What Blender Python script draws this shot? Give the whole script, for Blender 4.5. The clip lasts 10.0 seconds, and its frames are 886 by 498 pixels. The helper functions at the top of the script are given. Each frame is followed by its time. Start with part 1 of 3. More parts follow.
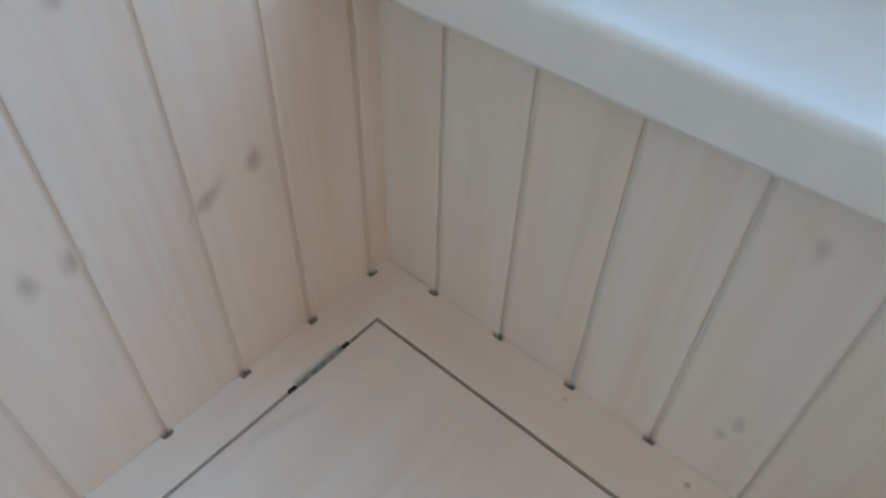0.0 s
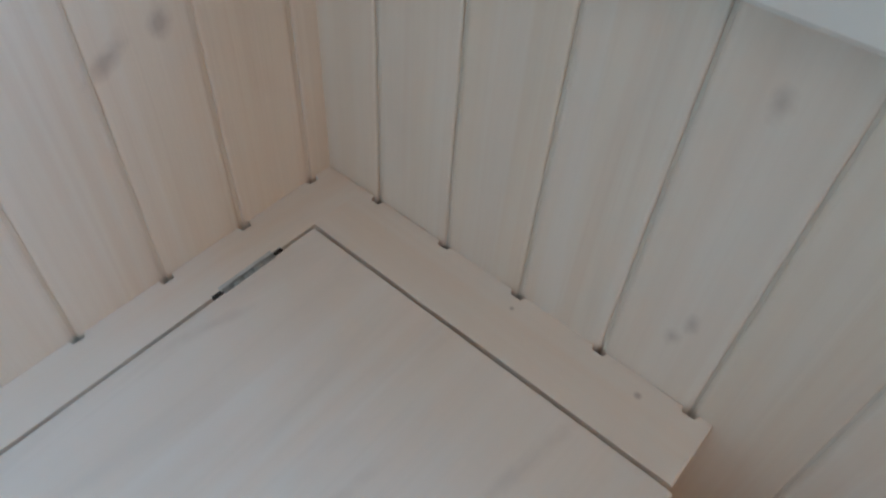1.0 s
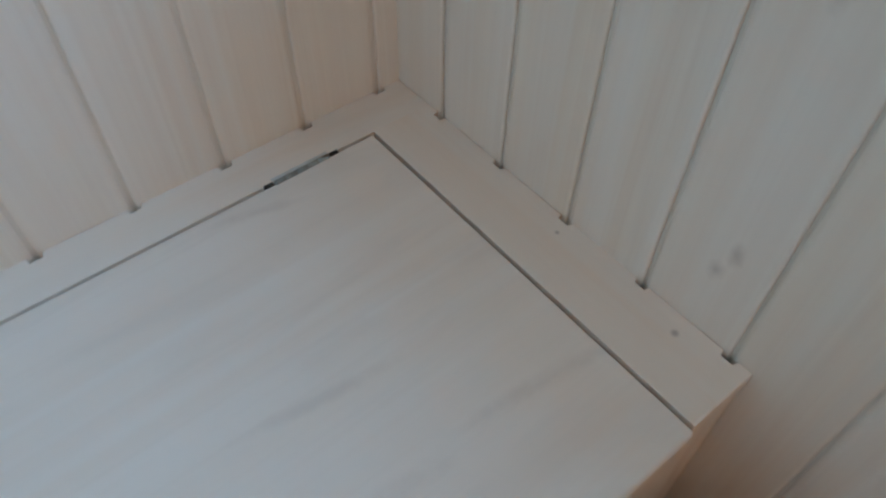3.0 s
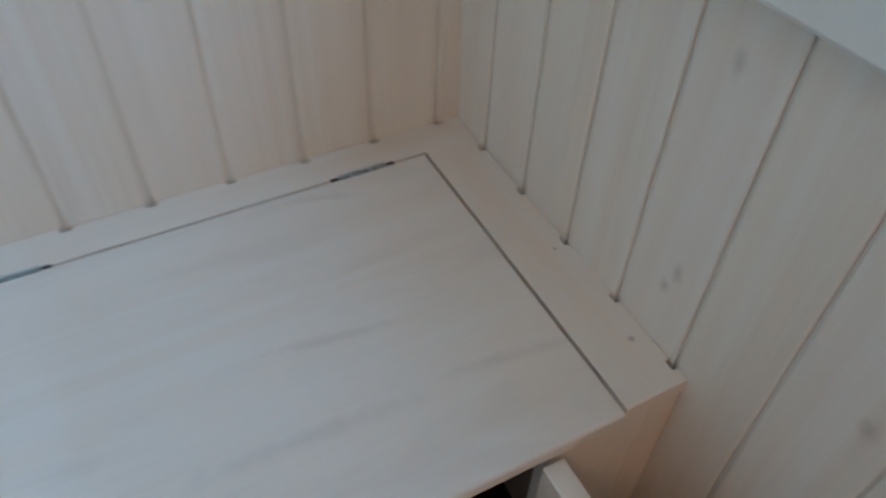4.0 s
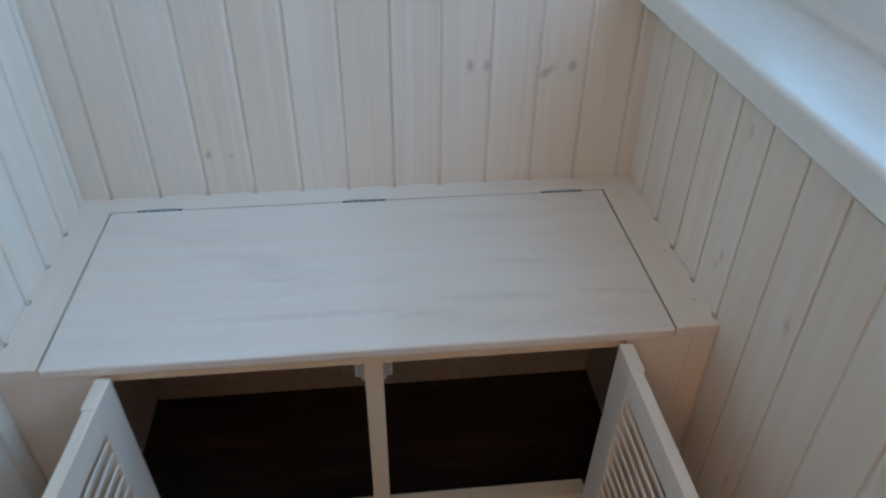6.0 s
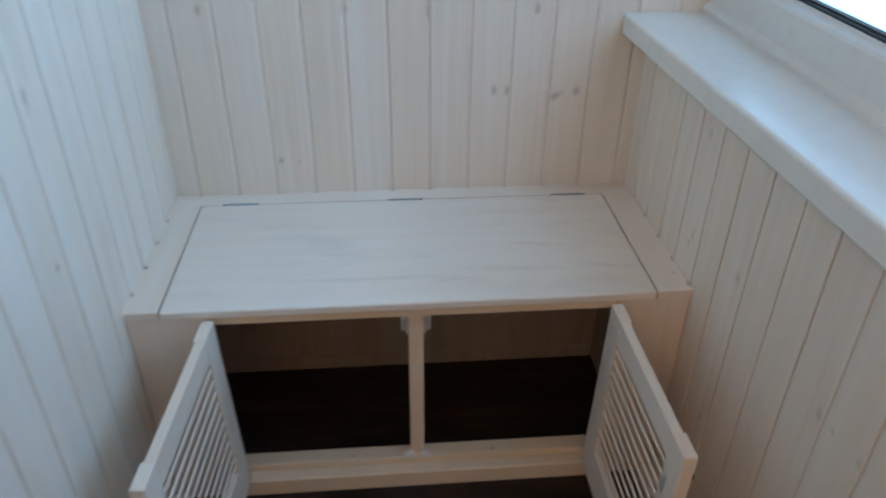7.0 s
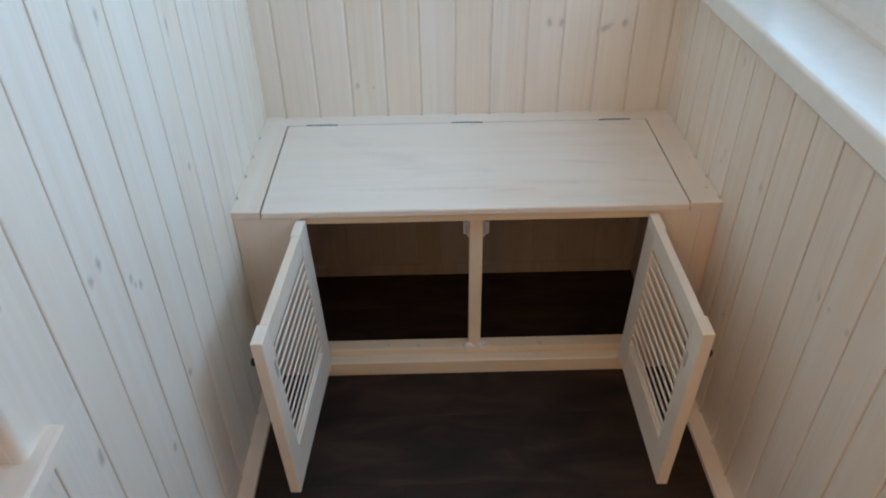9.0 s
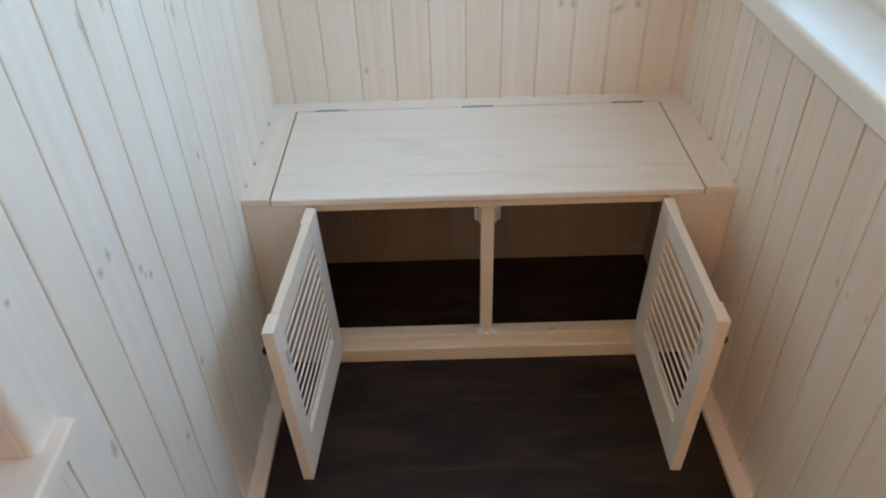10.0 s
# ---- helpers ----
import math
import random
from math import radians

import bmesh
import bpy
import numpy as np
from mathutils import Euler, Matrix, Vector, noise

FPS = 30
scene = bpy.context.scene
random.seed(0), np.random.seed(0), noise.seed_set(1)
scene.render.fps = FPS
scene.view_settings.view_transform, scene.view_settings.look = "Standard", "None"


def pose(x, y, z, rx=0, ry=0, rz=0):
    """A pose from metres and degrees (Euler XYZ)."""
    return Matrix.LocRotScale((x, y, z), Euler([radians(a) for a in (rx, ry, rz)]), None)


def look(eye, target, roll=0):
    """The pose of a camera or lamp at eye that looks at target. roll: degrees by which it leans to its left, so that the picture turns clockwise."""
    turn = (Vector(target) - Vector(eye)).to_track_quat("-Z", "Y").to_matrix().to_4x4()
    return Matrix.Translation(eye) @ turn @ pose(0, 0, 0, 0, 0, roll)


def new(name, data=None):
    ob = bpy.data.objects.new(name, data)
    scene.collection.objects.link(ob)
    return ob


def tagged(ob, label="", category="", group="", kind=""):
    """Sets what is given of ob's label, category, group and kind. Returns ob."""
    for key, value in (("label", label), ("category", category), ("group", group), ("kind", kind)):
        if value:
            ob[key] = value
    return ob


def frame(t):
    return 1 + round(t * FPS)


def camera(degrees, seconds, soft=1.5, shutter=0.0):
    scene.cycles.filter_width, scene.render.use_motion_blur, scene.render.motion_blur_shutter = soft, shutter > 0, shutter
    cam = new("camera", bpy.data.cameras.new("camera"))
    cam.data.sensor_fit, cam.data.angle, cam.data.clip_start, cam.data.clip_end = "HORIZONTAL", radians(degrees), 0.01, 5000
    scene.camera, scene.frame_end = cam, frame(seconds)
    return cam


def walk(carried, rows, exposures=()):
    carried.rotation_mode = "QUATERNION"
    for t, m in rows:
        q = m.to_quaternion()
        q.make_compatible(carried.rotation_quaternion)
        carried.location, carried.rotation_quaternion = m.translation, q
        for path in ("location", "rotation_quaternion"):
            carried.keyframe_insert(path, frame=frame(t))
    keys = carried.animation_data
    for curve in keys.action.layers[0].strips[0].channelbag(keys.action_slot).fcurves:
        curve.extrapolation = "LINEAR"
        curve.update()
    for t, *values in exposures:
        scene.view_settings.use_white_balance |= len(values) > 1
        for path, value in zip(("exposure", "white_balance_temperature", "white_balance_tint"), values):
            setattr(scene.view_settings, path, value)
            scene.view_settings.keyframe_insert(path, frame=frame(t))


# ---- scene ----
cam = camera(62.8, 10.0, soft=2.0, shutter=0.6)
PATH = [
    (0, (-0.384, -0.393, 1.098), (0.673, 0.473, -0.363), 2.3),
    (0.5, (-0.376, -0.417, 1.05), (0.666, 0.448, -0.421), 1.7),
    (0.8, (-0.376, -0.427, 1.029), (0.689, 0.378, -0.46), 4.0),
    (1, (-0.365, -0.434, 1.017), (0.675, 0.359, -0.496), 4.4),
    (1.5, (-0.374, -0.421, 0.992), (0.711, 0.322, -0.515), 7.2),
    (2, (-0.364, -0.439, 0.966), (0.702, 0.245, -0.581), 9.5),
    (2.5, (-0.37, -0.442, 0.964), (0.595, 0.373, -0.587), 5.1),
    (2.7, (-0.357, -0.462, 0.965), (0.512, 0.442, -0.594), 1.6),
    (3.8, (-0.349, -0.62, 1.019), (0.354, 0.51, -0.474), 3.0),
    (4, (-0.374, -0.66, 1.038), (0.292, 0.558, -0.401), 2.0),
    (4.2, (-0.389, -0.697, 1.064), (0.216, 0.581, -0.351), 0.3),
    (4.5, (-0.439, -0.757, 1.098), (0.114, 0.582, -0.281), 1.0),
    (5, (-0.437, -0.892, 1.151), (-0.056, 0.574, -0.155), 1.0),
    (5.5, (-0.457, -1.045, 1.189), (-0.254, 0.504, -0.06), 0.4),
    (5.7, (-0.474, -1.106, 1.206), (-0.297, 0.468, -0.015), 0.5),
    (6.8, (-0.567, -1.45, 1.272), (-0.364, 0.211, 0.177), 1.4),
    (7, (-0.568, -1.508, 1.286), (-0.418, 0.174, 0.215), 0.6),
    (7.3, (-0.586, -1.581, 1.297), (-0.481, 0.087, 0.198), 0.0),
    (7.5, (-0.584, -1.628, 1.3), (-0.488, 0.012, 0.16), 0.2),
    (8, (-0.597, -1.709, 1.335), (-0.56, -0.111, 0.134), -0.4),
    (8.5, (-0.608, -1.73, 1.346), (-0.582, -0.126, 0.152), -0.4),
    (9, (-0.61, -1.719, 1.346), (-0.592, -0.119, 0.146), -0.9),
    (9.5, (-0.612, -1.712, 1.347), (-0.6, -0.123, 0.133), -1.1),
    (10, (-0.612, -1.704, 1.344), (-0.623, -0.132, 0.107), -1.9),
]
EXPOSURES = [(0, -0.45, 6020, 9), (0.8, -0.45, 6000, 9), (1.8, -0.50, 5800, 7), (2.5, -0.51, 5680, 5), (4.2, -0.68, 5750, 6), (5, -0.69, 5680, 6), (5.5, -0.66, 5720, 7),
             (7, -0.58, 5850, 7), (7.5, -0.56, 6000, 7), (8.0, -0.28, 6200, 8), (8.5, -0.23, 6350, 8), (9, -0.24, 6550, 9), (9.5, -0.23, 6700, 10), (10, -0.17, 6900, 11)]
walk(cam, [(t, look(eye, target, roll)) for t, eye, target, roll in PATH], EXPOSURES)

# ---------------------------------------------------------------- dimensions
H = 0.495              # seat height
PITCH = 0.0877         # lining board
EAST_PITCH, WEST_PITCH = 0.0878, 0.0912
WEST = -1.042            # the east lining stands at x = 0
SOUTH, CEIL = -5.02, 2.45
SILL_LOW, SILL_TOP, SILL_FRONT = 0.850, 0.894, -0.043
FRONT = -0.441         # front edge of the seat
FRAME_X = 0.108        # inner face of the window frame

# world: a bright, slightly hazy sky; the sun stands behind the house and does not enter the loggia
world = bpy.data.worlds.new("sky")
scene.world = world
world.use_nodes = True
wn = world.node_tree.nodes
sky = wn.new("ShaderNodeTexSky")
sky.sky_type, sky.sun_disc = 'NISHITA', False
sky.sun_elevation, sky.sun_rotation = radians(35), radians(270)
wn["Background"].inputs["Strength"].default_value = 0.10
world.node_tree.links.new(sky.outputs["Color"], wn["Background"].inputs["Color"])

sun = new("sun", bpy.data.lights.new("sun", 'SUN'))
sun.data.energy, sun.data.angle, sun.data.color = 4.0, radians(0.6), (1.0, 0.95, 0.88)
sun.matrix_world = look((-8, 0, 5.6), (0, 0, 0))

# the sky's light in the three window openings
WINDOW_TINT = (0.38, 0.66, 1.0)
for y_mid, width, power, spread in ((-0.60, 1.02, 15.5, 180), (-2.49, 1.46, 6.2, 140), (-4.16, 1.46, 4.5, 140)):
    sky_lamp = new("window_light", bpy.data.lights.new("window_light", 'AREA'))
    sky_lamp.data.shape, sky_lamp.data.size, sky_lamp.data.size_y = 'RECTANGLE', width, 1.16
    sky_lamp.data.energy, sky_lamp.data.color, sky_lamp.data.spread = power, WINDOW_TINT, radians(spread)
    sky_lamp.matrix_world = pose(0.177, y_mid, 1.57, 90, 0, 90)

# warm fill lamp added in the house window's opening, for an unseen lit room
room_fill = new("room_fill_light", bpy.data.lights.new("room_fill_light", 'AREA'))
room_fill.data.shape, room_fill.data.size, room_fill.data.size_y = 'RECTANGLE', 1.0, 0.6
room_fill.data.energy, room_fill.data.color = 28.0, (1.0, 0.52, 0.20)
room_fill.data.spread = radians(180)
room_fill.matrix_world = pose(WEST + 0.004, -2.90, 1.76, 90, 0, -90)

# ---------------------------------------------------------------- materials
def material(name):
    m = bpy.data.materials.new(name)
    m.use_nodes = True
    return m, m.node_tree.nodes, m.node_tree.links, m.node_tree.nodes["Principled BSDF"]


def math_node(nodes, links, op, a, b=None, clamp=False):
    n = nodes.new("ShaderNodeMath")
    n.operation, n.use_clamp = op, clamp
    for i, v in enumerate((a, b)):
        if v is None:
            continue
        if isinstance(v, (int, float)):
            n.inputs[i].default_value = v
        else:
            links.new(v, n.inputs[i])
    return n.outputs[0]


def mix(nodes, links, fac, a, b):
    n = nodes.new("ShaderNodeMix")
    n.data_type = 'RGBA'
    for sock, v in ((n.inputs[0], fac), (n.inputs[6], a), (n.inputs[7], b)):
        if isinstance(v, (int, float)):
            sock.default_value = v
        elif isinstance(v, tuple):
            sock.default_value = (*v, 1)
        else:
            links.new(v, sock)
    return n.outputs[2]


def ramp(nodes, links, fac, stops):
    n = nodes.new("ShaderNodeValToRGB")
    e = n.color_ramp.elements
    while len(e) < len(stops):
        e.new(0.5)
    for el, (p, c) in zip(e, stops):
        el.position, el.color = p, (*c, 1)
    links.new(fac, n.inputs[0])
    return n.outputs[0]


def grey(v):
    return (v, v, v)


def pine(name, axis, light, warm, dark, knots=(), plane=None, wear=1.0, gloss=0.42, knot=0.42, patchy=0.26, blot=(13, 2.6), film_coat=0.35, band=0.0, band_tint=(0.74, 0.56, 0.43)):
    """Whitewashed pine. axis: the way of the grain; knots: (u, v, radius, stretch, slant) in the plane's two axes."""
    m, nodes, links, bsdf = material(name)
    geo = nodes.new("ShaderNodeNewGeometry")
    info = nodes.new("ShaderNodeObjectInfo")
    pos = geo.outputs["Position"]
    shift = nodes.new("ShaderNodeVectorMath")
    shift.operation = 'MULTIPLY_ADD'
    comb = nodes.new("ShaderNodeCombineXYZ")
    for i in range(3):
        links.new(info.outputs["Random"], comb.inputs[i])
    links.new(comb.outputs[0], shift.inputs[0])
    shift.inputs[1].default_value = (7.3, 5.1, 9.7)
    links.new(pos, shift.inputs[2])

    def stretched(across, along):
        mp = nodes.new("ShaderNodeMapping")
        mp.inputs["Scale"].default_value = tuple(along if i == axis else across for i in range(3))
        links.new(shift.outputs[0], mp.inputs["Vector"])
        return mp.outputs[0]

    def noise_tex(vec, scale, detail, rough, distort=0.0):
        n = nodes.new("ShaderNodeTexNoise")
        n.inputs["Scale"].default_value, n.inputs["Detail"].default_value = scale, detail
        n.inputs["Roughness"].default_value, n.inputs["Distortion"].default_value = rough, distort
        links.new(vec, n.inputs["Vector"])
        return n.outputs["Fac"]

    broad = noise_tex(stretched(24, 0.9), 1.0, 2.0, 0.5, 0.8)
    fine = noise_tex(stretched(150, 2.6), 1.0, 3.0, 0.6, 0.3)
    blotch = noise_tex(stretched(*blot), 1.0, 3.0, 0.6, 0.6)
    wash = noise_tex(stretched(6, 1.6), 1.0, 2.0, 0.5, 0.3)
    fibre = noise_tex(stretched(900, 14.0), 1.0, 2.0, 0.7)
    col = mix(nodes, links, ramp(nodes, links, broad, [(0.40, grey(0)), (0.64, grey(1))]), light, warm)
    streak = ramp(nodes, links, fine, [(0.48, grey(0)), (0.75, grey(1))])
    col = mix(nodes, links, math_node(nodes, links, 'MULTIPLY', streak, 0.16 * wear), col, dark)
    bands = ramp(nodes, links, noise_tex(stretched(62, 0.7), 1.0, 2.0, 0.55, 0.5), [(0.44, grey(0)), (0.62, grey(1))])
    col = mix(nodes, links, math_node(nodes, links, 'MULTIPLY', bands, 0.20 * band), col, band_tint)
    patch = ramp(nodes, links, blotch, [(0.55, grey(0)), (0.78, grey(1))])
    col = mix(nodes, links, math_node(nodes, links, 'MULTIPLY', patch, patchy), col, dark)
    film = ramp(nodes, links, wash, [(0.42, grey(0)), (0.68, grey(1))])
    col = mix(nodes, links, math_node(nodes, links, 'MULTIPLY', film, film_coat), col, (0.90, 0.83, 0.75))
    # each board has its own tone
    tone = math_node(nodes, links, 'MULTIPLY', info.outputs["Random"], 0.30)
    col = mix(nodes, links, tone, col, warm)
    if knots:
        sep = nodes.new("ShaderNodeSeparateXYZ")
        links.new(pos, sep.inputs[0])
        wob = noise_tex(pos, 60.0, 2.0, 0.5)
        wob = math_node(nodes, links, 'MULTIPLY', math_node(nodes, links, 'SUBTRACT', wob, 0.5), 1.1)
        u, v = plane
        total = None
        for ku, kv, kr, ks, *slant in knots:
            ca, sa = math.cos(radians(sum(slant))), math.sin(radians(sum(slant)))
            pu, pv = math_node(nodes, links, 'SUBTRACT', sep.outputs[u], ku), math_node(nodes, links, 'SUBTRACT', sep.outputs[v], kv)
            along = math_node(nodes, links, 'ADD', math_node(nodes, links, 'MULTIPLY', pu, ca), math_node(nodes, links, 'MULTIPLY', pv, sa))
            over = math_node(nodes, links, 'SUBTRACT', math_node(nodes, links, 'MULTIPLY', pv, ca), math_node(nodes, links, 'MULTIPLY', pu, sa))
            du = math_node(nodes, links, 'MULTIPLY', along, 1 / kr)
            dv = math_node(nodes, links, 'MULTIPLY', over, 1 / (kr * ks))
            d2 = math_node(nodes, links, 'ADD', math_node(nodes, links, 'MULTIPLY', du, du), math_node(nodes, links, 'MULTIPLY', dv, dv))
            k = math_node(nodes, links, 'SUBTRACT', 1.0, math_node(nodes, links, 'ADD', math_node(nodes, links, 'SQRT', d2), wob), clamp=True)
            total = k if total is None else math_node(nodes, links, 'MAXIMUM', total, k)
        body = ramp(nodes, links, total, [(0.0, grey(0)), (0.3, grey(0.35 * knot)), (0.6, grey(0.9 * knot)), (0.85, grey(min(0.8, 1.35 * knot)))])
        col = mix(nodes, links, body, col, (0.34, 0.26, 0.21))
    links.new(col, bsdf.inputs["Base Color"])
    links.new(math_node(nodes, links, 'ADD', math_node(nodes, links, 'MULTIPLY', fine, 0.2), gloss - 0.08), bsdf.inputs["Roughness"])
    bsdf.inputs["Specular IOR Level"].default_value = 0.38
    bump = nodes.new("ShaderNodeBump")
    bump.inputs["Strength"].default_value, bump.inputs["Distance"].default_value = 0.22, 0.0012
    links.new(math_node(nodes, links, 'ADD', fine, math_node(nodes, links, 'MULTIPLY', fibre, 0.5)), bump.inputs["Height"])
    links.new(bump.outputs[0], bsdf.inputs["Normal"])
    return m


LIGHT, WARM, DARK = (0.865, 0.795, 0.695), (0.855, 0.755, 0.625), (0.61, 0.49, 0.39)
lining_north = pine("lining_north", 2, LIGHT, WARM, DARK, [
    (-0.326, 0.729, 0.0105, 1.7), (-0.295, 0.731, 0.0115, 1.4), (-0.187, 0.717, 0.026, 0.42, 32), (-0.142, 0.726, 0.0115, 1.4),
    (-0.800, 0.578, 0.0073, 1.9), (-0.929, 0.909, 0.0092, 1.8), (-0.641, 0.911, 0.0099, 2.2), (-0.467, 0.906, 0.0099, 2.2),
    (-0.243, 0.905, 0.0092, 1.9), (-0.76, 0.574, 0.0053, 1.4)], plane=(0, 2), band=1.1, wear=1.0, knot=0.36)
lining_east = pine("lining_east", 2, LIGHT, WARM, DARK, [
    (-0.377, 0.783, 0.0085, 2.0), (-0.390, 0.587, 0.0075, 1.8), (-0.381, 0.562, 0.0075, 1.6), (-0.940, 0.587, 0.0090, 1.1), (-0.882, 0.584, 0.006, 1.4),
    (-0.848, 0.581, 0.0079, 1.9), (-0.574, 0.297, 0.0086, 1.8), (-0.574, 0.615, 0.0106, 1.6), 
    (-1.22, 0.42, 0.0092, 1.9)], plane=(1, 2), band=0.9, wear=0.9, knot=0.28)
lining_west = pine("lining_west", 2, LIGHT, WARM, DARK, [
    (-1.009, 0.774, 0.010, 1.3), (-0.979, 0.779, 0.009, 1.5), (-0.915, 0.703, 0.009, 1.6), (-0.894, 0.676, 0.008, 1.3), (-0.908, 0.686, 0.006, 1.6),
    (-0.848, 1.023, 0.011, 3.2), (-0.781, 1.030, 0.010, 1.6), (-1.130, 0.585, 0.010, 2.2), (-0.829, 0.424, 0.010, 1.5),
    (-0.957, 0.384, 0.009, 1.6), (-1.175, 0.876, 0.006, 1.2), (-0.544, 0.934, 0.009, 2.6), (-0.60, 0.70, 0.008, 1.5)], plane=(1, 2), knot=0.44, band=0.7, wear=0.8)
seat_pine = pine("seat_pine", 0, (0.895, 0.812, 0.712), (0.885, 0.78, 0.665), (0.62, 0.54, 0.46), [
    (-0.264, -0.258, 0.085, 0.09, -8), (-0.32, -0.345, 0.13, 0.10, -2), (-0.13, -0.348, 0.09, 0.11, -8), (-0.442, -0.373, 0.07, 0.14, 4), (-0.204, -0.073, 0.05, 0.16, -14),
    (-0.672, -0.273, 0.06, 0.12), (-0.60, -0.363, 0.22, 0.05)], plane=(0, 1), knot=0.11, gloss=0.54, wear=0.6, patchy=0.28, blot=(15, 4.0))
strip_pine = pine("strip_pine", 0, (0.89, 0.80, 0.69), (0.88, 0.755, 0.625), DARK, wear=0.35, gloss=0.38)
strip_pine_deep = pine("strip_pine_deep", 1, (0.89, 0.80, 0.69), (0.88, 0.755, 0.625), DARK, [
    (-0.017, -0.381, 0.0045, 1.0), (-0.017, -0.251, 0.003, 1.0)], plane=(0, 1), wear=0.35, gloss=0.38)
upright_pine = pine("upright_pine", 2, (0.88, 0.74, 0.55), (0.86, 0.68, 0.46), DARK, wear=0.4)
panel_pine = pine("panel_pine", 2, (0.88, 0.775, 0.665), (0.87, 0.73, 0.60), DARK, wear=0.6, band=0.5)
rail_pine = pine("rail_pine", 0, (0.88, 0.74, 0.55), (0.86, 0.68, 0.46), DARK, [
    (-0.660, -0.405, 0.006, 1.0), (-0.735, -0.400, 0.005, 1.0), (-0.355, -0.405, 0.006, 1.0)], plane=(0, 1), wear=0.4)
door_pine = pine("door_pine", 1, (0.90, 0.80, 0.68), (0.88, 0.745, 0.60), DARK, wear=0.3)
joint_pine = pine("joint_pine", 2, (0.775, 0.695, 0.585), (0.755, 0.66, 0.54), (0.59, 0.49, 0.39), wear=0.6)
# boards inside the box: much darker and greyer than the lining
dark_pine = pine("dark_pine", 2, (0.37, 0.30, 0.245), (0.355, 0.265, 0.20), (0.17, 0.12, 0.09), [(-0.689, 0.092, 0.008, 1.3), (-0.354, 0.121, 0.007, 1.3)], plane=(0, 2), knot=0.62, wear=1.2, patchy=0.40, blot=(16, 3.5), film_coat=0.06, gloss=0.6)


def plain(name, color, rough, metal=0.0, vary=0.06, scale=40.0, bump=0.05):
    m, nodes, links, bsdf = material(name)
    geo = nodes.new("ShaderNodeNewGeometry")
    n = nodes.new("ShaderNodeTexNoise")
    n.inputs["Scale"].default_value, n.inputs["Detail"].default_value = scale, 4.0
    links.new(geo.outputs["Position"], n.inputs["Vector"])
    lo, hi = tuple(c * (1 - vary) for c in color), tuple(min(1, c * (1 + vary)) for c in color)
    links.new(ramp(nodes, links, n.outputs["Fac"], [(0.3, lo), (0.7, hi)]), bsdf.inputs["Base Color"])
    links.new(math_node(nodes, links, 'ADD', math_node(nodes, links, 'MULTIPLY', n.outputs["Fac"], 0.12), rough - 0.06), bsdf.inputs["Roughness"])
    bsdf.inputs["Metallic"].default_value = metal
    b = nodes.new("ShaderNodeBump")
    b.inputs["Strength"].default_value, b.inputs["Distance"].default_value = bump, 0.001
    links.new(n.outputs["Fac"], b.inputs["Height"])
    links.new(b.outputs[0], bsdf.inputs["Normal"])
    return m


pvc = plain("white_pvc", (0.80, 0.80, 0.765), 0.30, vary=0.02)
sill_pvc = plain("sill_pvc", (0.84, 0.82, 0.755), 0.22, vary=0.02, bump=0.02)
strike_zinc = plain("strike_zinc", (0.62, 0.63, 0.63), 0.35, metal=0.5)
gasket_black = plain("black_rubber", (0.015, 0.02, 0.02), 0.6)
steel = plain("zinc_steel", (0.33, 0.35, 0.33), 0.42, metal=0.7, vary=0.15, scale=200)
hinge_zinc = plain("whitewashed_zinc", (0.60, 0.61, 0.58), 0.5, metal=0.15, vary=0.15, scale=120)
gap_shade = plain("gap_shade_paint", (0.03, 0.028, 0.024), 0.8)
catch_plastic = plain("catch_plastic", (0.78, 0.79, 0.80), 0.3)
knob_dark = plain("dark_bronze", (0.03, 0.022, 0.018), 0.35, metal=0.5)
sealant = plain("sealant", (0.82, 0.80, 0.76), 0.5, scale=120, bump=0.4)
masonry = plain("masonry", (0.55, 0.53, 0.50), 0.9, vary=0.12, scale=12, bump=0.4)
ceiling_paint = plain("ceiling_paint", (0.78, 0.76, 0.73), 0.7, vary=0.03, scale=8)
plaster = plain("plaster", (0.62, 0.59, 0.55), 0.85, vary=0.06, scale=14)


def glass(name):
    m, nodes, links, bsdf = material(name)
    bsdf.inputs["Base Color"].default_value = (0.97, 0.99, 0.98, 1)
    bsdf.inputs["Roughness"].default_value, bsdf.inputs["IOR"].default_value = 0.02, 1.45
    bsdf.inputs["Transmission Weight"].default_value = 1.0
    return m


pane_glass = glass("pane_glass")


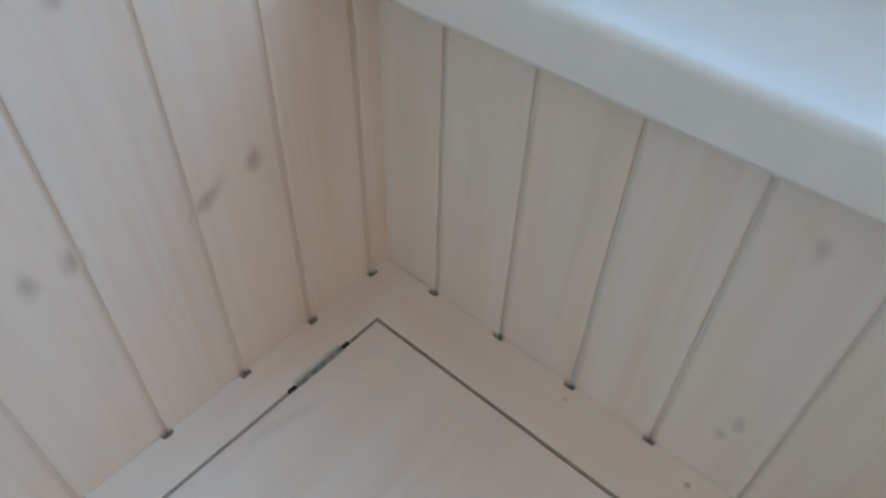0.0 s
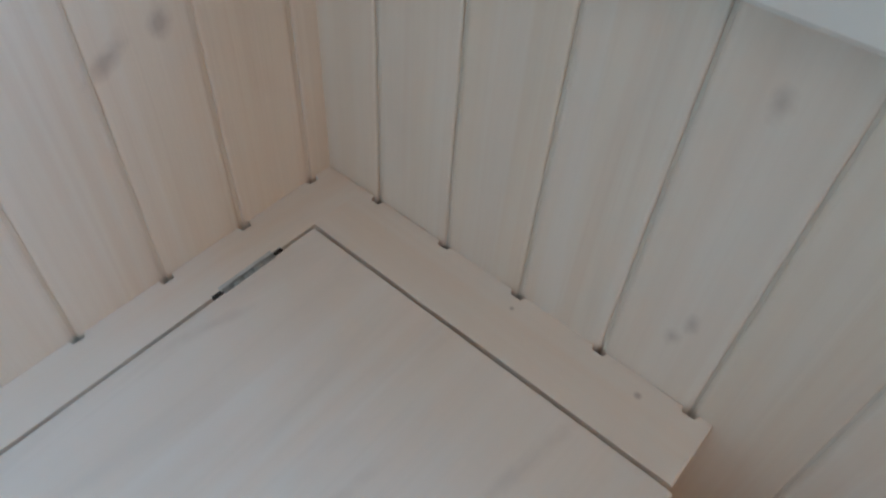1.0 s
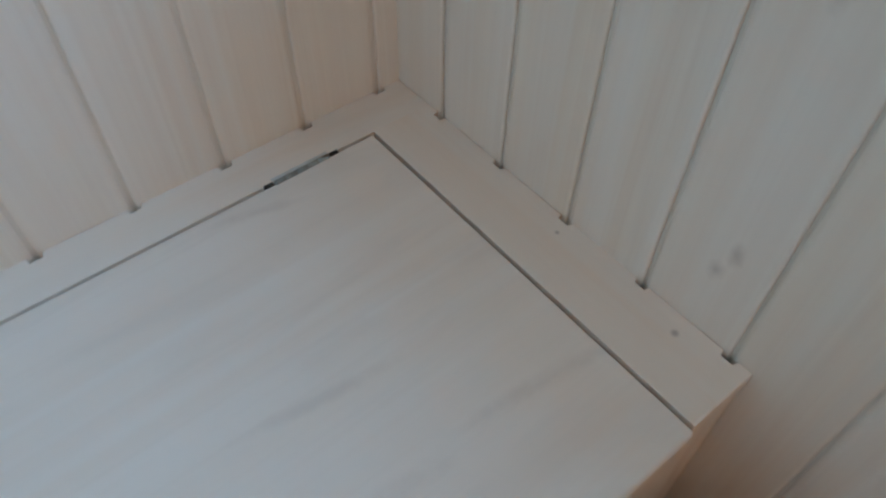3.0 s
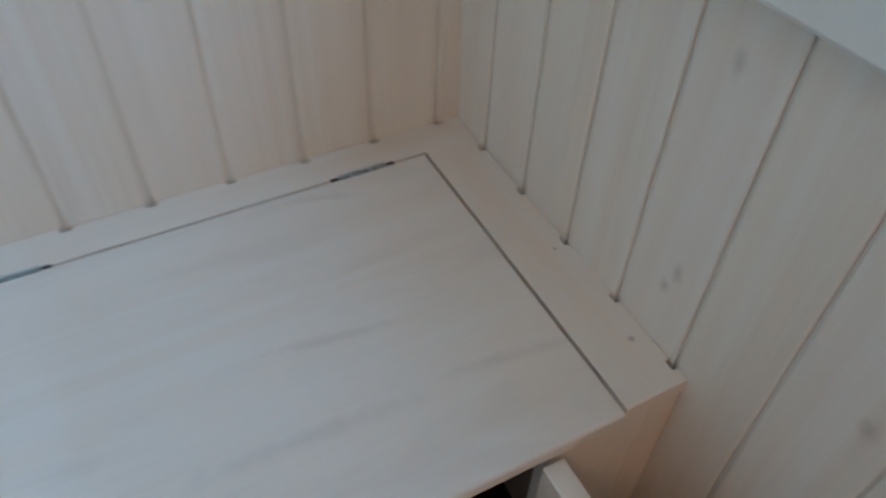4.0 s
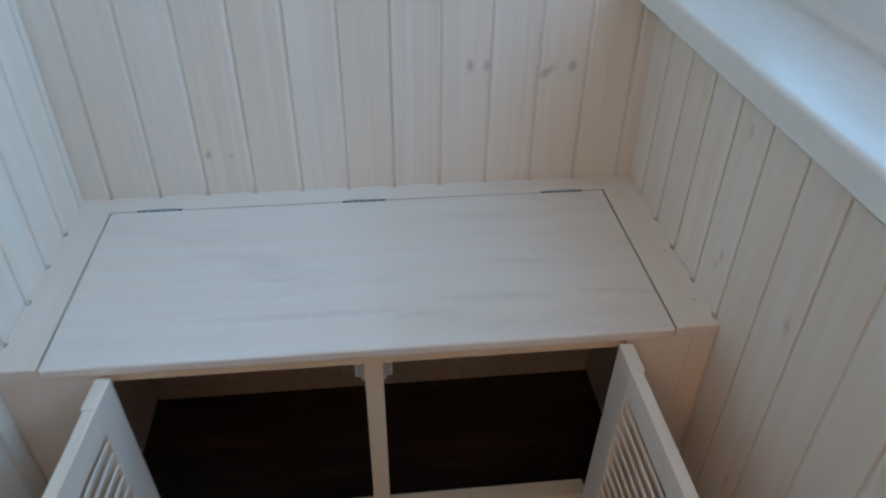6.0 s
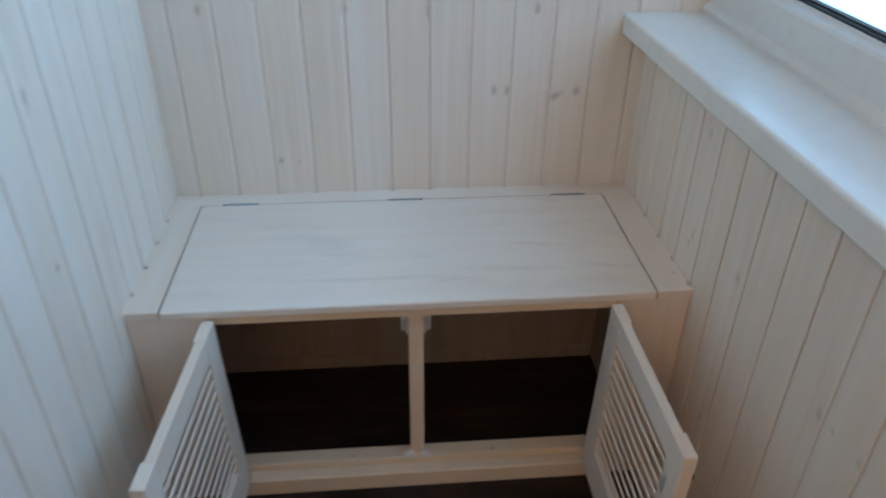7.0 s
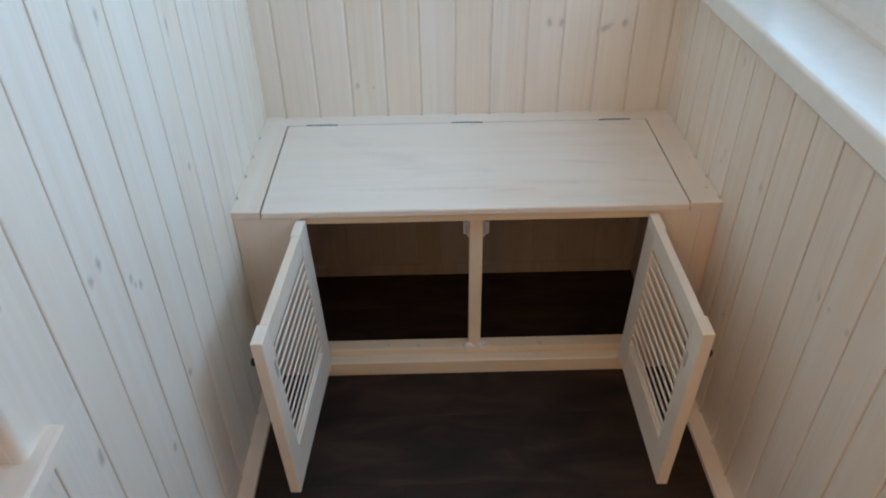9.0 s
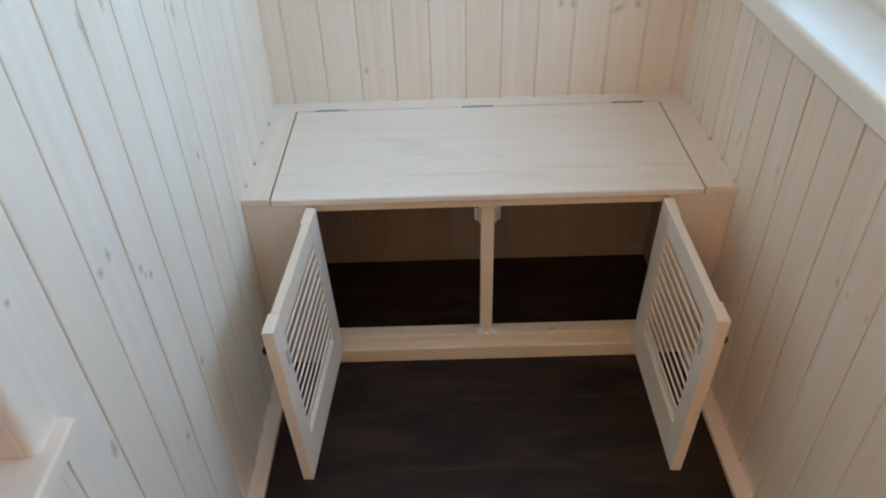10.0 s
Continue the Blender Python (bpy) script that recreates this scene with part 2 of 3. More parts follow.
def laminate():
    m, nodes, links, bsdf = material("dark_laminate")
    geo, info = nodes.new("ShaderNodeNewGeometry"), nodes.new("ShaderNodeObjectInfo")
    comb = nodes.new("ShaderNodeCombineXYZ")
    for i in range(3):
        links.new(info.outputs["Random"], comb.inputs[i])
    sh = nodes.new("ShaderNodeVectorMath")
    sh.operation = 'MULTIPLY_ADD'
    links.new(comb.outputs[0], sh.inputs[0])
    sh.inputs[1].default_value = (11, 7, 3)
    links.new(geo.outputs["Position"], sh.inputs[2])

    def tex(scale_vec, detail, distort):
        mp = nodes.new("ShaderNodeMapping")
        mp.inputs["Scale"].default_value = scale_vec
        links.new(sh.outputs[0], mp.inputs["Vector"])
        n = nodes.new("ShaderNodeTexNoise")
        n.inputs["Scale"].default_value, n.inputs["Detail"].default_value, n.inputs["Distortion"].default_value = 1.0, detail, distort
        links.new(mp.outputs[0], n.inputs["Vector"])
        return n.outputs["Fac"]

    grain, cloud = tex((5, 70, 5), 5.0, 0.6), tex((5.5, 15, 5), 4.0, 0.9)
    col = ramp(nodes, links, cloud, [(0.30, (0.012, 0.0080, 0.0066)), (0.50, (0.028, 0.0165, 0.0118)), (0.70, (0.050, 0.029, 0.0195))])
    streak = ramp(nodes, links, grain, [(0.45, grey(0)), (0.7, grey(1))])
    col = mix(nodes, links, math_node(nodes, links, 'MULTIPLY', streak, 0.35), col, (0.015, 0.009, 0.0065))
    links.new(col, bsdf.inputs["Base Color"])
    bsdf.inputs["Roughness"].default_value = 0.5
    bsdf.inputs["Specular IOR Level"].default_value = 0.3
    b = nodes.new("ShaderNodeBump")
    b.inputs["Strength"].default_value, b.inputs["Distance"].default_value = 0.2, 0.0006
    links.new(grain, b.inputs["Height"])
    links.new(b.outputs[0], bsdf.inputs["Normal"])
    return m


floor_laminate = laminate()


# ---------------------------------------------------------------- mesh helpers
def mesh_of(name, bm, mat):
    bmesh.ops.recalc_face_normals(bm, faces=bm.faces)
    me = bpy.data.meshes.new(name)
    bm.to_mesh(me)
    bm.free()
    me.materials.append(mat)
    return me


def part(name, bm, mat, parent=None, label="", smooth=False):
    me = mesh_of(name, bm, mat)
    if smooth:
        for p in me.polygons:
            p.use_smooth = True
    ob = new(name, me)
    ob.parent = parent
    return tagged(ob, label)


def add_box(bm, x0, x1, y0, y1, z0, z1, bevel=0.0, segments=2):
    got = bmesh.ops.create_cube(bm, size=1.0)["verts"]
    m = Matrix.Translation(((x0 + x1) / 2, (y0 + y1) / 2, (z0 + z1) / 2)) @ Matrix.Diagonal((x1 - x0, y1 - y0, z1 - z0, 1))
    bmesh.ops.transform(bm, matrix=m, verts=got)
    if bevel:
        edges = list({e for v in got for e in v.link_edges})
        bmesh.ops.bevel(bm, geom=edges, offset=bevel, segments=segments, affect='EDGES', profile=0.5)
    return bm


def box(x0, x1, y0, y1, z0, z1, bevel=0.0, segments=2):
    return add_box(bmesh.new(), x0, x1, y0, y1, z0, z1, bevel, segments)


def extruded(profile, a, b, place):
    """A closed profile of (u, v) drawn out from a to b; place(u, v, w) gives the point."""
    bm = bmesh.new()
    rings = [[bm.verts.new(place(u, v, w)) for u, v in profile] for w in (a, b)]
    n = len(profile)
    for i in range(n):
        bm.faces.new((rings[0][i], rings[0][(i + 1) % n], rings[1][(i + 1) % n], rings[1][i]))
    bm.faces.new(rings[0])
    bm.faces.new(rings[1][::-1])
    return bm


def tube(radius, length, segments=14, m=Matrix.Identity(4), bm=None, radius2=None):
    bm = bm or bmesh.new()
    bmesh.ops.create_cone(bm, cap_ends=True, segments=segments, radius1=radius, radius2=radius2 or radius, depth=length, matrix=m)
    return bm


# ---------------------------------------------------------------- shell
def structure(name, bm, mat, label):
    return tagged(part(name, bm, mat), label, "structure", kind="structure")


# lining profile (u across, v proud of the wall): soft chamfers to a narrow open joint, tongue on the + side
SHOULDER = [(0, -0.0145), (0, -0.0015), (0.0007, -0.0008), (0.0018, -0.0003), (0.0034, 0)]


def tongue(joint, deep):
    return [(-joint - 0.0048, 0), (-joint - 0.0030, -0.0004), (-joint - 0.0013, -0.0013), (-joint, -min(0.0026, deep - 0.0003)), (-joint + 0.0003, -deep), (0, -deep - 0.0002)]


def board_profile(width, joint, deep):
    return SHOULDER + [(width + u, v) for u, v in tongue(joint, deep)] + [(width, -0.0145)]


def plank_cut(width):
    """A board ripped to a narrow strip at a corner: no tongue."""
    return SHOULDER + [(width, 0), (width, -0.0145)]


def strip_with_tongue(width, joint, deep):
    return [(0, -0.0145), (0, 0)] + [(width + u, v) for u, v in tongue(joint, deep)] + [(width, -0.0145)]


def with_bare_joints(me, count):
    """The flanks of the joints, where the whitewash is rubbed off; count: points of the profile."""
    me.materials.append(joint_pine)
    for p in me.polygons:
        if p.index in ((0, 1, 8, 9, 10) if count == 12 else (4, 5, 6) if count == 9 else (0, 1)):
            p.material_index = 1
    return me


def line_wall(parent, mat, joints, lo, hi, z0, z1, place, joint=0.0024, deep=0.0034, group_jitter=0.0006, open_start=False, open_end=False):
    """Upright boards between lo and hi; joints are the middles of the grooves, ascending; z0, z1 may be functions of the span."""
    edges = [lo] + [j + joint / 2 for j in joints] + [hi]
    spans = list(zip(edges, edges[1:]))
    cache = {}
    for i, (a, b) in enumerate(spans):
        if b - a < 0.012:
            continue
        first, last = i == 0 and not open_start, i == len(spans) - 1 and not open_end
        zs = [(z0, z1)] if not callable(z0) else z0(a, b)
        for za, zb in zs:
            prof = strip_with_tongue(b - a, joint, deep) if first else plank_cut(b - a) if last else board_profile(b - a, joint, deep)
            proud = random.uniform(-group_jitter, 0.0)
            key = (first, last, round(b - a, 4), za, zb)
            if key not in cache:
                cache[key] = with_bare_joints(mesh_of("board", extruded(prof, za, zb, lambda u, v, w: place(u, v, w)), mat), len(prof))
            ob = new("board", cache[key])
            ob.location = Vector(place(a, proud, 0)) - Vector(place(0, 0, 0))
            ob.parent = parent


# north wall: end wall of the loggia, behind the bench
wall_north = structure("wall_north", box(WEST - 0.3, 0.34, 0.0150, 0.20, -0.1, CEIL + 0.1), masonry, "end wall lined with whitewashed pine boards")
# east wall: the parapet under the windows
wall_east = structure("wall_east", box(0.0150, 0.20, SOUTH, 0.0150, -0.1, 0.852), masonry, "low parapet wall lined with whitewashed pine boards")
# west wall: the house wall, with a window opening
WIN_Y0, WIN_Y1, WIN_Z0, WIN_Z1 = -3.45, -1.226, 0.695, 2.08
bm = bmesh.new()
for y0, y1, z0, z1 in ((SOUTH, WIN_Y0, -0.1, CEIL + 0.1), (WIN_Y1, 0.0150, -0.1, CEIL + 0.1), (WIN_Y0, WIN_Y1, -0.1, WIN_Z0), (WIN_Y0, WIN_Y1, WIN_Z1, CEIL + 0.1)):
    add_box(bm, WEST - 0.30, WEST - 0.0150, y0, y1, z0, z1)
wall_west = structure("wall_west", bm, masonry, "house wall lined with whitewashed pine boards, with a window opening")
wall_south = structure("wall_south", box(WEST - 0.3, 0.34, SOUTH - 0.15, SOUTH - 0.0150, -0.1, CEIL + 0.1), masonry, "far end wall lined with whitewashed pine boards")
floor_base = structure("floor", box(WEST - 0.3, 0.34, SOUTH - 0.15, 0.2, -0.12, -0.006), masonry, "dark brown wood-look laminate floor")
ceiling = structure("ceiling", box(WEST - 0.3, 0.34, SOUTH - 0.15, 0.2, CEIL, CEIL + 0.1), ceiling_paint, "plain light ceiling of the loggia")
wall_lintel = structure("wall_lintel", box(0.105, 0.30, SOUTH, 0.0150, 2.30, CEIL), pvc, "white strip above the loggia windows")


# ---------------------------------------------------------------- windows of the loggia (east)
def loggia_window(name, y0, y1):
    """White plastic window unit: fixed outer frame with bevelled profile, a gasket, spacer and pane."""
    win = new(name)
    tagged(win, "white plastic window unit above the sill", "window", kind="structure")
    z0, z1 = SILL_TOP - 0.01, 2.30
    fx = FRAME_X
    prof = [(fx, 0.0), (fx + 0.001, 0.020), (fx + 0.011, 0.031), (fx + 0.012, 0.090), (fx + 0.016, 0.096), (fx + 0.028, 0.101), (fx + 0.030, 0.105),
            (fx + 0.065, 0.105), (fx + 0.065, 0.0)]
    part("window_frame", extruded(prof, y0, y1, lambda u, v, w: (u, w, z0 + v)), pvc, win)
    part("window_frame", extruded(prof, y0, y1, lambda u, v, w: (u, w, z1 - v)), pvc, win)
    part("window_frame", extruded(prof, z0 + 0.1045, z1 - 0.1045, lambda u, v, w: (u, y0 + v, w)), pvc, win)
    part("window_frame", extruded(prof, z0 + 0.1045, z1 - 0.1045, lambda u, v, w: (u, y1 - v, w)), pvc, win)
    a0, a1, b0, b1 = y0 + 0.105, y1 - 0.105, z0 + 0.105, z1 - 0.105
    g = bmesh.new()
    for p in ((a0, a1, b0, b0 + 0.004), (a0, a1, b1 - 0.004, b1), (a0, a0 + 0.004, b0 + 0.004, b1 - 0.004), (a1 - 0.004, a1, b0 + 0.004, b1 - 0.004)):
        add_box(g, fx + 0.030, fx + 0.036, *p)
    part("gasket", g, gasket_black, win, "black rubber glazing gasket")
    s = bmesh.new()
    for p in ((a0, a1, b0, b0 + 0.007), (a0, a1, b1 - 0.007, b1), (a0, a0 + 0.007, b0 + 0.007, b1 - 0.007), (a1 - 0.007, a1, b0 + 0.007, b1 - 0.007)):
        add_box(s, fx + 0.041, fx + 0.052, *p)
    part("spacer", s, gasket_black, win)
    for k in (0.036, 0.053):
        pane = part("pane", box(fx + k, fx + k + 0.004, a0, a1, b0, b1), pane_glass, win)
        pane.visible_shadow = False
    return win


loggia_window("window_1", -1.66, 0.0145)
loggia_window("window_2", -3.33, -1.662)
loggia_window("window_4", SOUTH + 0.002, -3.332)

# window sill: long white board with a deep rounded nose
R = 0.008
nose = [(SILL_FRONT + 0.003, SILL_LOW), (SILL_FRONT, SILL_LOW + 0.004)]
nose += [(SILL_FRONT + R - R * math.cos(a), SILL_TOP - R + R * math.sin(a)) for a in [radians(11.25 * k) for k in range(9)]]
nose += [(FRAME_X + 0.05, SILL_TOP), (FRAME_X + 0.05, SILL_TOP - 0.02), (0.0145, SILL_TOP - 0.02), (0.0145, SILL_LOW)]


def along_sill(u, v, w):
    """The nose runs slightly out of line with the wall."""
    return (u - 0.015 + 0.024 * min(-w, 1.2) if u < 0.01 else u, w, v)


sill_bm = bmesh.new()
rings = [[sill_bm.verts.new(along_sill(u, v, w)) for u, v in nose] for w in (SOUTH + 0.001, -1.2, -0.001)]
for ra, rb in zip(rings, rings[1:]):
    for i in range(len(nose)):
        sill_bm.faces.new((ra[i], ra[(i + 1) % len(nose)], rb[(i + 1) % len(nose)], rb[i]))
sill_bm.faces.new(rings[0])
sill_bm.faces.new(rings[-1][::-1])
window_sill = part("window_sill", sill_bm, sill_pvc)
tagged(window_sill, "smooth white plastic window sill with a deep rounded nose", "window sill", kind="structure")

# ---------------------------------------------------------------- window in the house wall (west)
house_window = new("window_3")
tagged(house_window, "house window set deep in the lined wall", "window", kind="structure")
part("window_frame", add_box(add_box(add_box(add_box(bmesh.new(), WEST - 0.30, WEST - 0.26, WIN_Y0, WIN_Y0 + 0.09, WIN_Z0, WIN_Z1, 0.004),
     WEST - 0.30, WEST - 0.26, WIN_Y1 - 0.09, WIN_Y1, WIN_Z0, WIN_Z1, 0.004), WEST - 0.30, WEST - 0.26, WIN_Y0 + 0.09, WIN_Y1 - 0.09, WIN_Z0, WIN_Z0 + 0.09, 0.004),
     WEST - 0.30, WEST - 0.26, WIN_Y0 + 0.09, WIN_Y1 - 0.09, WIN_Z1 - 0.09, WIN_Z1, 0.004), pvc, house_window)
house_pane = part("pane", box(WEST - 0.284, WEST - 0.278, WIN_Y0 + 0.09, WIN_Y1 - 0.09, WIN_Z0 + 0.09, WIN_Z1 - 0.09), pane_glass, house_window)
house_pane.visible_shadow = False
jamb = bmesh.new()
add_box(jamb, WEST - 0.26, WEST - 0.0147, WIN_Y1 - 0.014, WIN_Y1 - 0.0005, WIN_Z0 + 0.02, WIN_Z1, 0.001)
part("jamb_board", jamb, panel_pine, house_window)
part("jamb_board", box(WEST - 0.26, WEST - 0.0005, WIN_Y0 + 0.0005, WIN_Y0 + 0.014, WIN_Z0 + 0.02, WIN_Z1, 0.001), panel_pine, house_window)
part("jamb_board", box(WEST - 0.26, WEST - 0.0005, WIN_Y0 + 0.014, WIN_Y1 - 0.014, WIN_Z1 - 0.014, WIN_Z1 - 0.0005, 0.001), panel_pine, house_window)
house_sill = bmesh.new()
add_box(house_sill, WEST - 0.26, WEST, WIN_Y0, WIN_Y1, WIN_Z0, WIN_Z0 + 0.0245)
lip = [(0, 0), (0.016, 0), (0.019, 0.003), (0.019, 0.0210), (0.0178, 0.0236), (0.0150, 0.0245), (0, 0.0245)]
ends = [[house_sill.verts.new((WEST + u, y, WIN_Z0 + v)) for u, v in lip] for y in (WIN_Y0 - 0.037, WIN_Y1 + 0.037)]
for k in range(len(lip)):
    house_sill.faces.new((ends[0][k], ends[0][(k + 1) % len(lip)], ends[1][(k + 1) % len(lip)], ends[1][k]))
house_sill.faces.new(ends[0])
house_sill.faces.new(ends[1][::-1])
sill_board = part("sill_board", house_sill, strip_pine_deep, house_window, "whitewashed wooden sill board with projecting ends")
room = bmesh.new()
for b in ((-2.6, -2.5, -5.2, 0.1, -0.1, 2.6), (-2.5, WEST - 0.31, -5.2, -5.1, -0.1, 2.6), (-2.5, WEST - 0.31, 0.0, 0.1, -0.1, 2.6),
          (-2.5, WEST - 0.31, -5.1, 0.0, -0.1, 0.0), (-2.5, WEST - 0.31, -5.1, 0.0, 2.5, 2.6)):
    add_box(room, *b)
structure("wall_room", room, plaster, "plain plaster walls of the room behind the window")


ground = structure("ground", box(-400, 400, -400, 400, -4.4, -4.0), plain("pale_ground", (0.66, 0.65, 0.63), 0.9, vary=0.15, scale=0.3), "pale open ground far below the loggia")

# ---------------------------------------------------------------- storage bench
bench = tagged(new("storage_bench"), "built-in whitewashed pine storage bench with open louvred doors", "bench")
bench.location = (-0.52, FRONT, 0)


def bench_part(name, bm, mat, parent=None, label="", smooth=False):
    """A piece drawn in world coordinates, hung under the bench or one of its parts."""
    ob = part(name, bm, mat, parent or bench, label, smooth)
    bpy.context.view_layer.update()
    ob.matrix_parent_inverse = (parent or bench).matrix_world.inverted()
    return ob


SLAB = 0.018
LID_X0, LID_X1, LID_Y1 = -0.9820, -0.0670, -0.0485


def scribed(a, b, grooves, place, gap=0.0, size=1.0):
    """Edge of a strip against the lining, from a to b, nicked where the grooves run down behind it; gap: how far it stands off in places."""
    edge = [(a, 0.0004)]
    for n, g in enumerate(sorted(grooves)):
        if a + 0.010 < g < b - 0.010:
            w, d = size * random.uniform(0.0058, 0.0072), size * random.uniform(0.0045, 0.0062)
            off = 0.0004 - gap * random.uniform(0.2, 1.0)
            edge += [(max(a + 0.001, g - w - 0.020), off), (g - w, off), (g - w + 0.0012, -d), (g + w - 0.0012, -d), (g + w, off), (min(b - 0.001, g + w + 0.016), off)]
    return [place(u, v) for u, v in edge + [(b, 0.0004)]]


def round_front(bm, y, radius, segments=3):
    """Rounds the front edges that run along x at y."""
    edges = [e for e in bm.edges if all(abs(v.co.y - y) < 0.0004 for v in e.verts) and abs(e.verts[0].co.z - e.verts[1].co.z) < 0.001 and e.calc_length() > 0.02]
    bmesh.ops.bevel(bm, geom=edges, offset=radius, segments=segments, affect='EDGES', profile=0.5)
    return bm


def strip(outline, mat):
    bm = extruded(outline, H - SLAB, H, lambda u, v, w: (u, v, w))
    return bench_part("edge_strip", round_front(bm, FRONT, 0.0025), mat, label="pale pine strip along the wall")


north_grooves = [-0.027 - PITCH * k for k in range(12)]
east_grooves, west_grooves = [-0.070 - EAST_PITCH * k for k in range(5)], [-0.0215 - WEST_PITCH * k for k in range(5)]
strip([(-0.0005, LID_Y1), (WEST + 0.0005, LID_Y1)] + scribed(WEST + 0.0005, -0.0005, north_grooves, lambda u, v: (u, v)), strip_pine)
strip([(LID_X1, LID_Y1 - 0.0001), (LID_X1, FRONT)] + scribed(FRONT, LID_Y1 - 0.0001, east_grooves, lambda u, v: (v, u), 0.0004), strip_pine_deep)
strip([(LID_X0, LID_Y1 - 0.0001), (LID_X0, FRONT)] + scribed(FRONT, LID_Y1 - 0.0001, west_grooves, lambda u, v: (WEST - v, u)), strip_pine_deep)
lid_board = box(LID_X0 + 0.0044, LID_X1 - 0.0044, FRONT - 0.0035, LID_Y1 - 0.0040, H - SLAB, H)
round_front(lid_board, FRONT - 0.0035, 0.0042)
lid = bench_part("lid", lid_board, seat_pine, label="glued pine panel lid, closed")


def hinge(x_mid):
    """Butt hinge let into the strip: one leaf flush with the top, smeared with whitewash, the knuckle sunk in the seam."""
    leaf = bmesh.new()
    add_box(leaf, x_mid - 0.030, x_mid + 0.030, LID_Y1 - 0.0005, LID_Y1 + 0.0050, H - 0.0016, H + 0.0003, 0.0002, 1)
    hg = bench_part("hinge", leaf, hinge_zinc, lid, "zinc hinge leaf smeared with whitewash")
    pins = bmesh.new()
    for k in range(5):
        tube(0.0035, 0.0112, 12, Matrix.Translation((x_mid - 0.0232 + k * 0.0116, LID_Y1 - 0.0018, H - 0.0014)) @ pose(0, 0, 0, 0, 90, 0), pins)
    bench_part("hinge_knuckle", pins, steel, lid, smooth=True)
    # solid dark blocks at both ends stand in for the shade in the slots
    for xa, xb in ((x_mid - 0.0395, x_mid - 0.0300), (x_mid + 0.0300, x_mid + 0.0395)):
        bench_part("hinge_gap_shade", box(xa, xb, LID_Y1 - 0.0034, LID_Y1 + 0.0012, H - 0.0035, H + 0.0001), gap_shade, lid)


for x_mid in (-0.8935, -0.525, -0.149):
    hinge(x_mid)

# carcass
POST_L, POST_R = -0.899, -0.141
FACE = FRONT + 0.0015
bench_part("front_panel", box(WEST + 0.0005, POST_L, FACE, FACE + 0.018, 0.0, H - SLAB - 0.0005, 0.0015), panel_pine)
bench_part("front_panel", box(POST_R, -0.0392, FACE, FACE + 0.018, 0.0, H - SLAB - 0.0005, 0.0007, 1), panel_pine)
bench_part("front_panel", box(-0.0388, -0.0005, FACE + 0.0002, FACE + 0.018, 0.0, H - SLAB - 0.0005, 0.0007, 1), panel_pine)
bench_part("top_rail", box(POST_L + 0.0005, POST_R - 0.0005, FACE + 0.004, FACE + 0.030, H - SLAB - 0.020, H - SLAB - 0.0005, 0.0015), rail_pine)
bench_part("base_rail", box(POST_L + 0.0005, POST_R - 0.0005, FRONT + 0.024, FRONT + 0.060, 0.0, 0.060, 0.0025), rail_pine)
bench_part("plinth", box(POST_L + 0.0005, POST_R - 0.0005, FRONT - 0.006, FRONT + 0.0235, 0.0, 0.045, 0.004, 3), rail_pine)
post = bench_part("centre_post", box(-0.5350, -0.5060, FRONT + 0.030, FRONT + 0.062, 0.0605, H - SLAB - 0.0205, 0.0015), upright_pine)
back_panel = bench_part("back_panel", box(WEST + 0.0005, -0.0005, -0.0335, -0.0240, 0.002, H - SLAB - 0.0005), dark_pine, label="dark greyish boards at the back of the box")
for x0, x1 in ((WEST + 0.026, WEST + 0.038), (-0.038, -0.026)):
    bench_part("side_panel", box(x0, x1, FACE + 0.0185, -0.0465, 0.002, H - SLAB - 0.0005, 0.0008, 1), dark_pine, label="dark greyish board lining the side of the box")
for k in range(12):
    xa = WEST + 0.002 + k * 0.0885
    bench_part("back_board", box(xa, min(xa + 0.0879, -0.001), -0.046, -0.034, 0.002, H - SLAB - 0.0005, 0.0005, 1), dark_pine, back_panel)

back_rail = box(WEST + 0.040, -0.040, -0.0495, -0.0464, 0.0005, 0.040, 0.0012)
bench_part("back_rail", back_rail, dark_pine, back_panel)


def catch(side):
    x = -0.5060 if side > 0 else -0.5350
    c = bmesh.new()
    add_box(c, min(x, x + side * 0.014), max(x, x + side * 0.014), FRONT + 0.034, FRONT + 0.050, H - 0.094, H - 0.062, 0.002)
    add_box(c, min(x, x + side * 0.005), max(x, x + side * 0.005), FRONT + 0.034, FRONT + 0.050, H - 0.102, H - 0.054, 0.001)
    bench_part("magnetic_catch", c, catch_plastic, post, "white plastic magnetic catch")
    xa, xb = sorted((x + side * 0.0055, x + side * 0.0105))
    bench_part("catch_slot", box(xa, xb, FRONT + 0.0328, FRONT + 0.0345, H - 0.090, H - 0.066, 0.0005, 1), strike_zinc, post, "grey steel plate of the catch")
    b = bmesh.new()
    bmesh.ops.create_icosphere(b, subdivisions=2, radius=1.0)
    for v in b.verts:
        v.co *= 1 + 0.15 * noise.noise(v.co * 3 + Vector((side * 5, 0, 0)))
        v.co = Vector((x + side * 0.002 + v.co.x * 0.014, FRONT + 0.032 + v.co.y * 0.010, 0.0602 + v.co.z * 0.012))
    bench_part("sealant_bead", b, sealant, post, "smear of white sealant", True)


catch(-1)
catch(1)


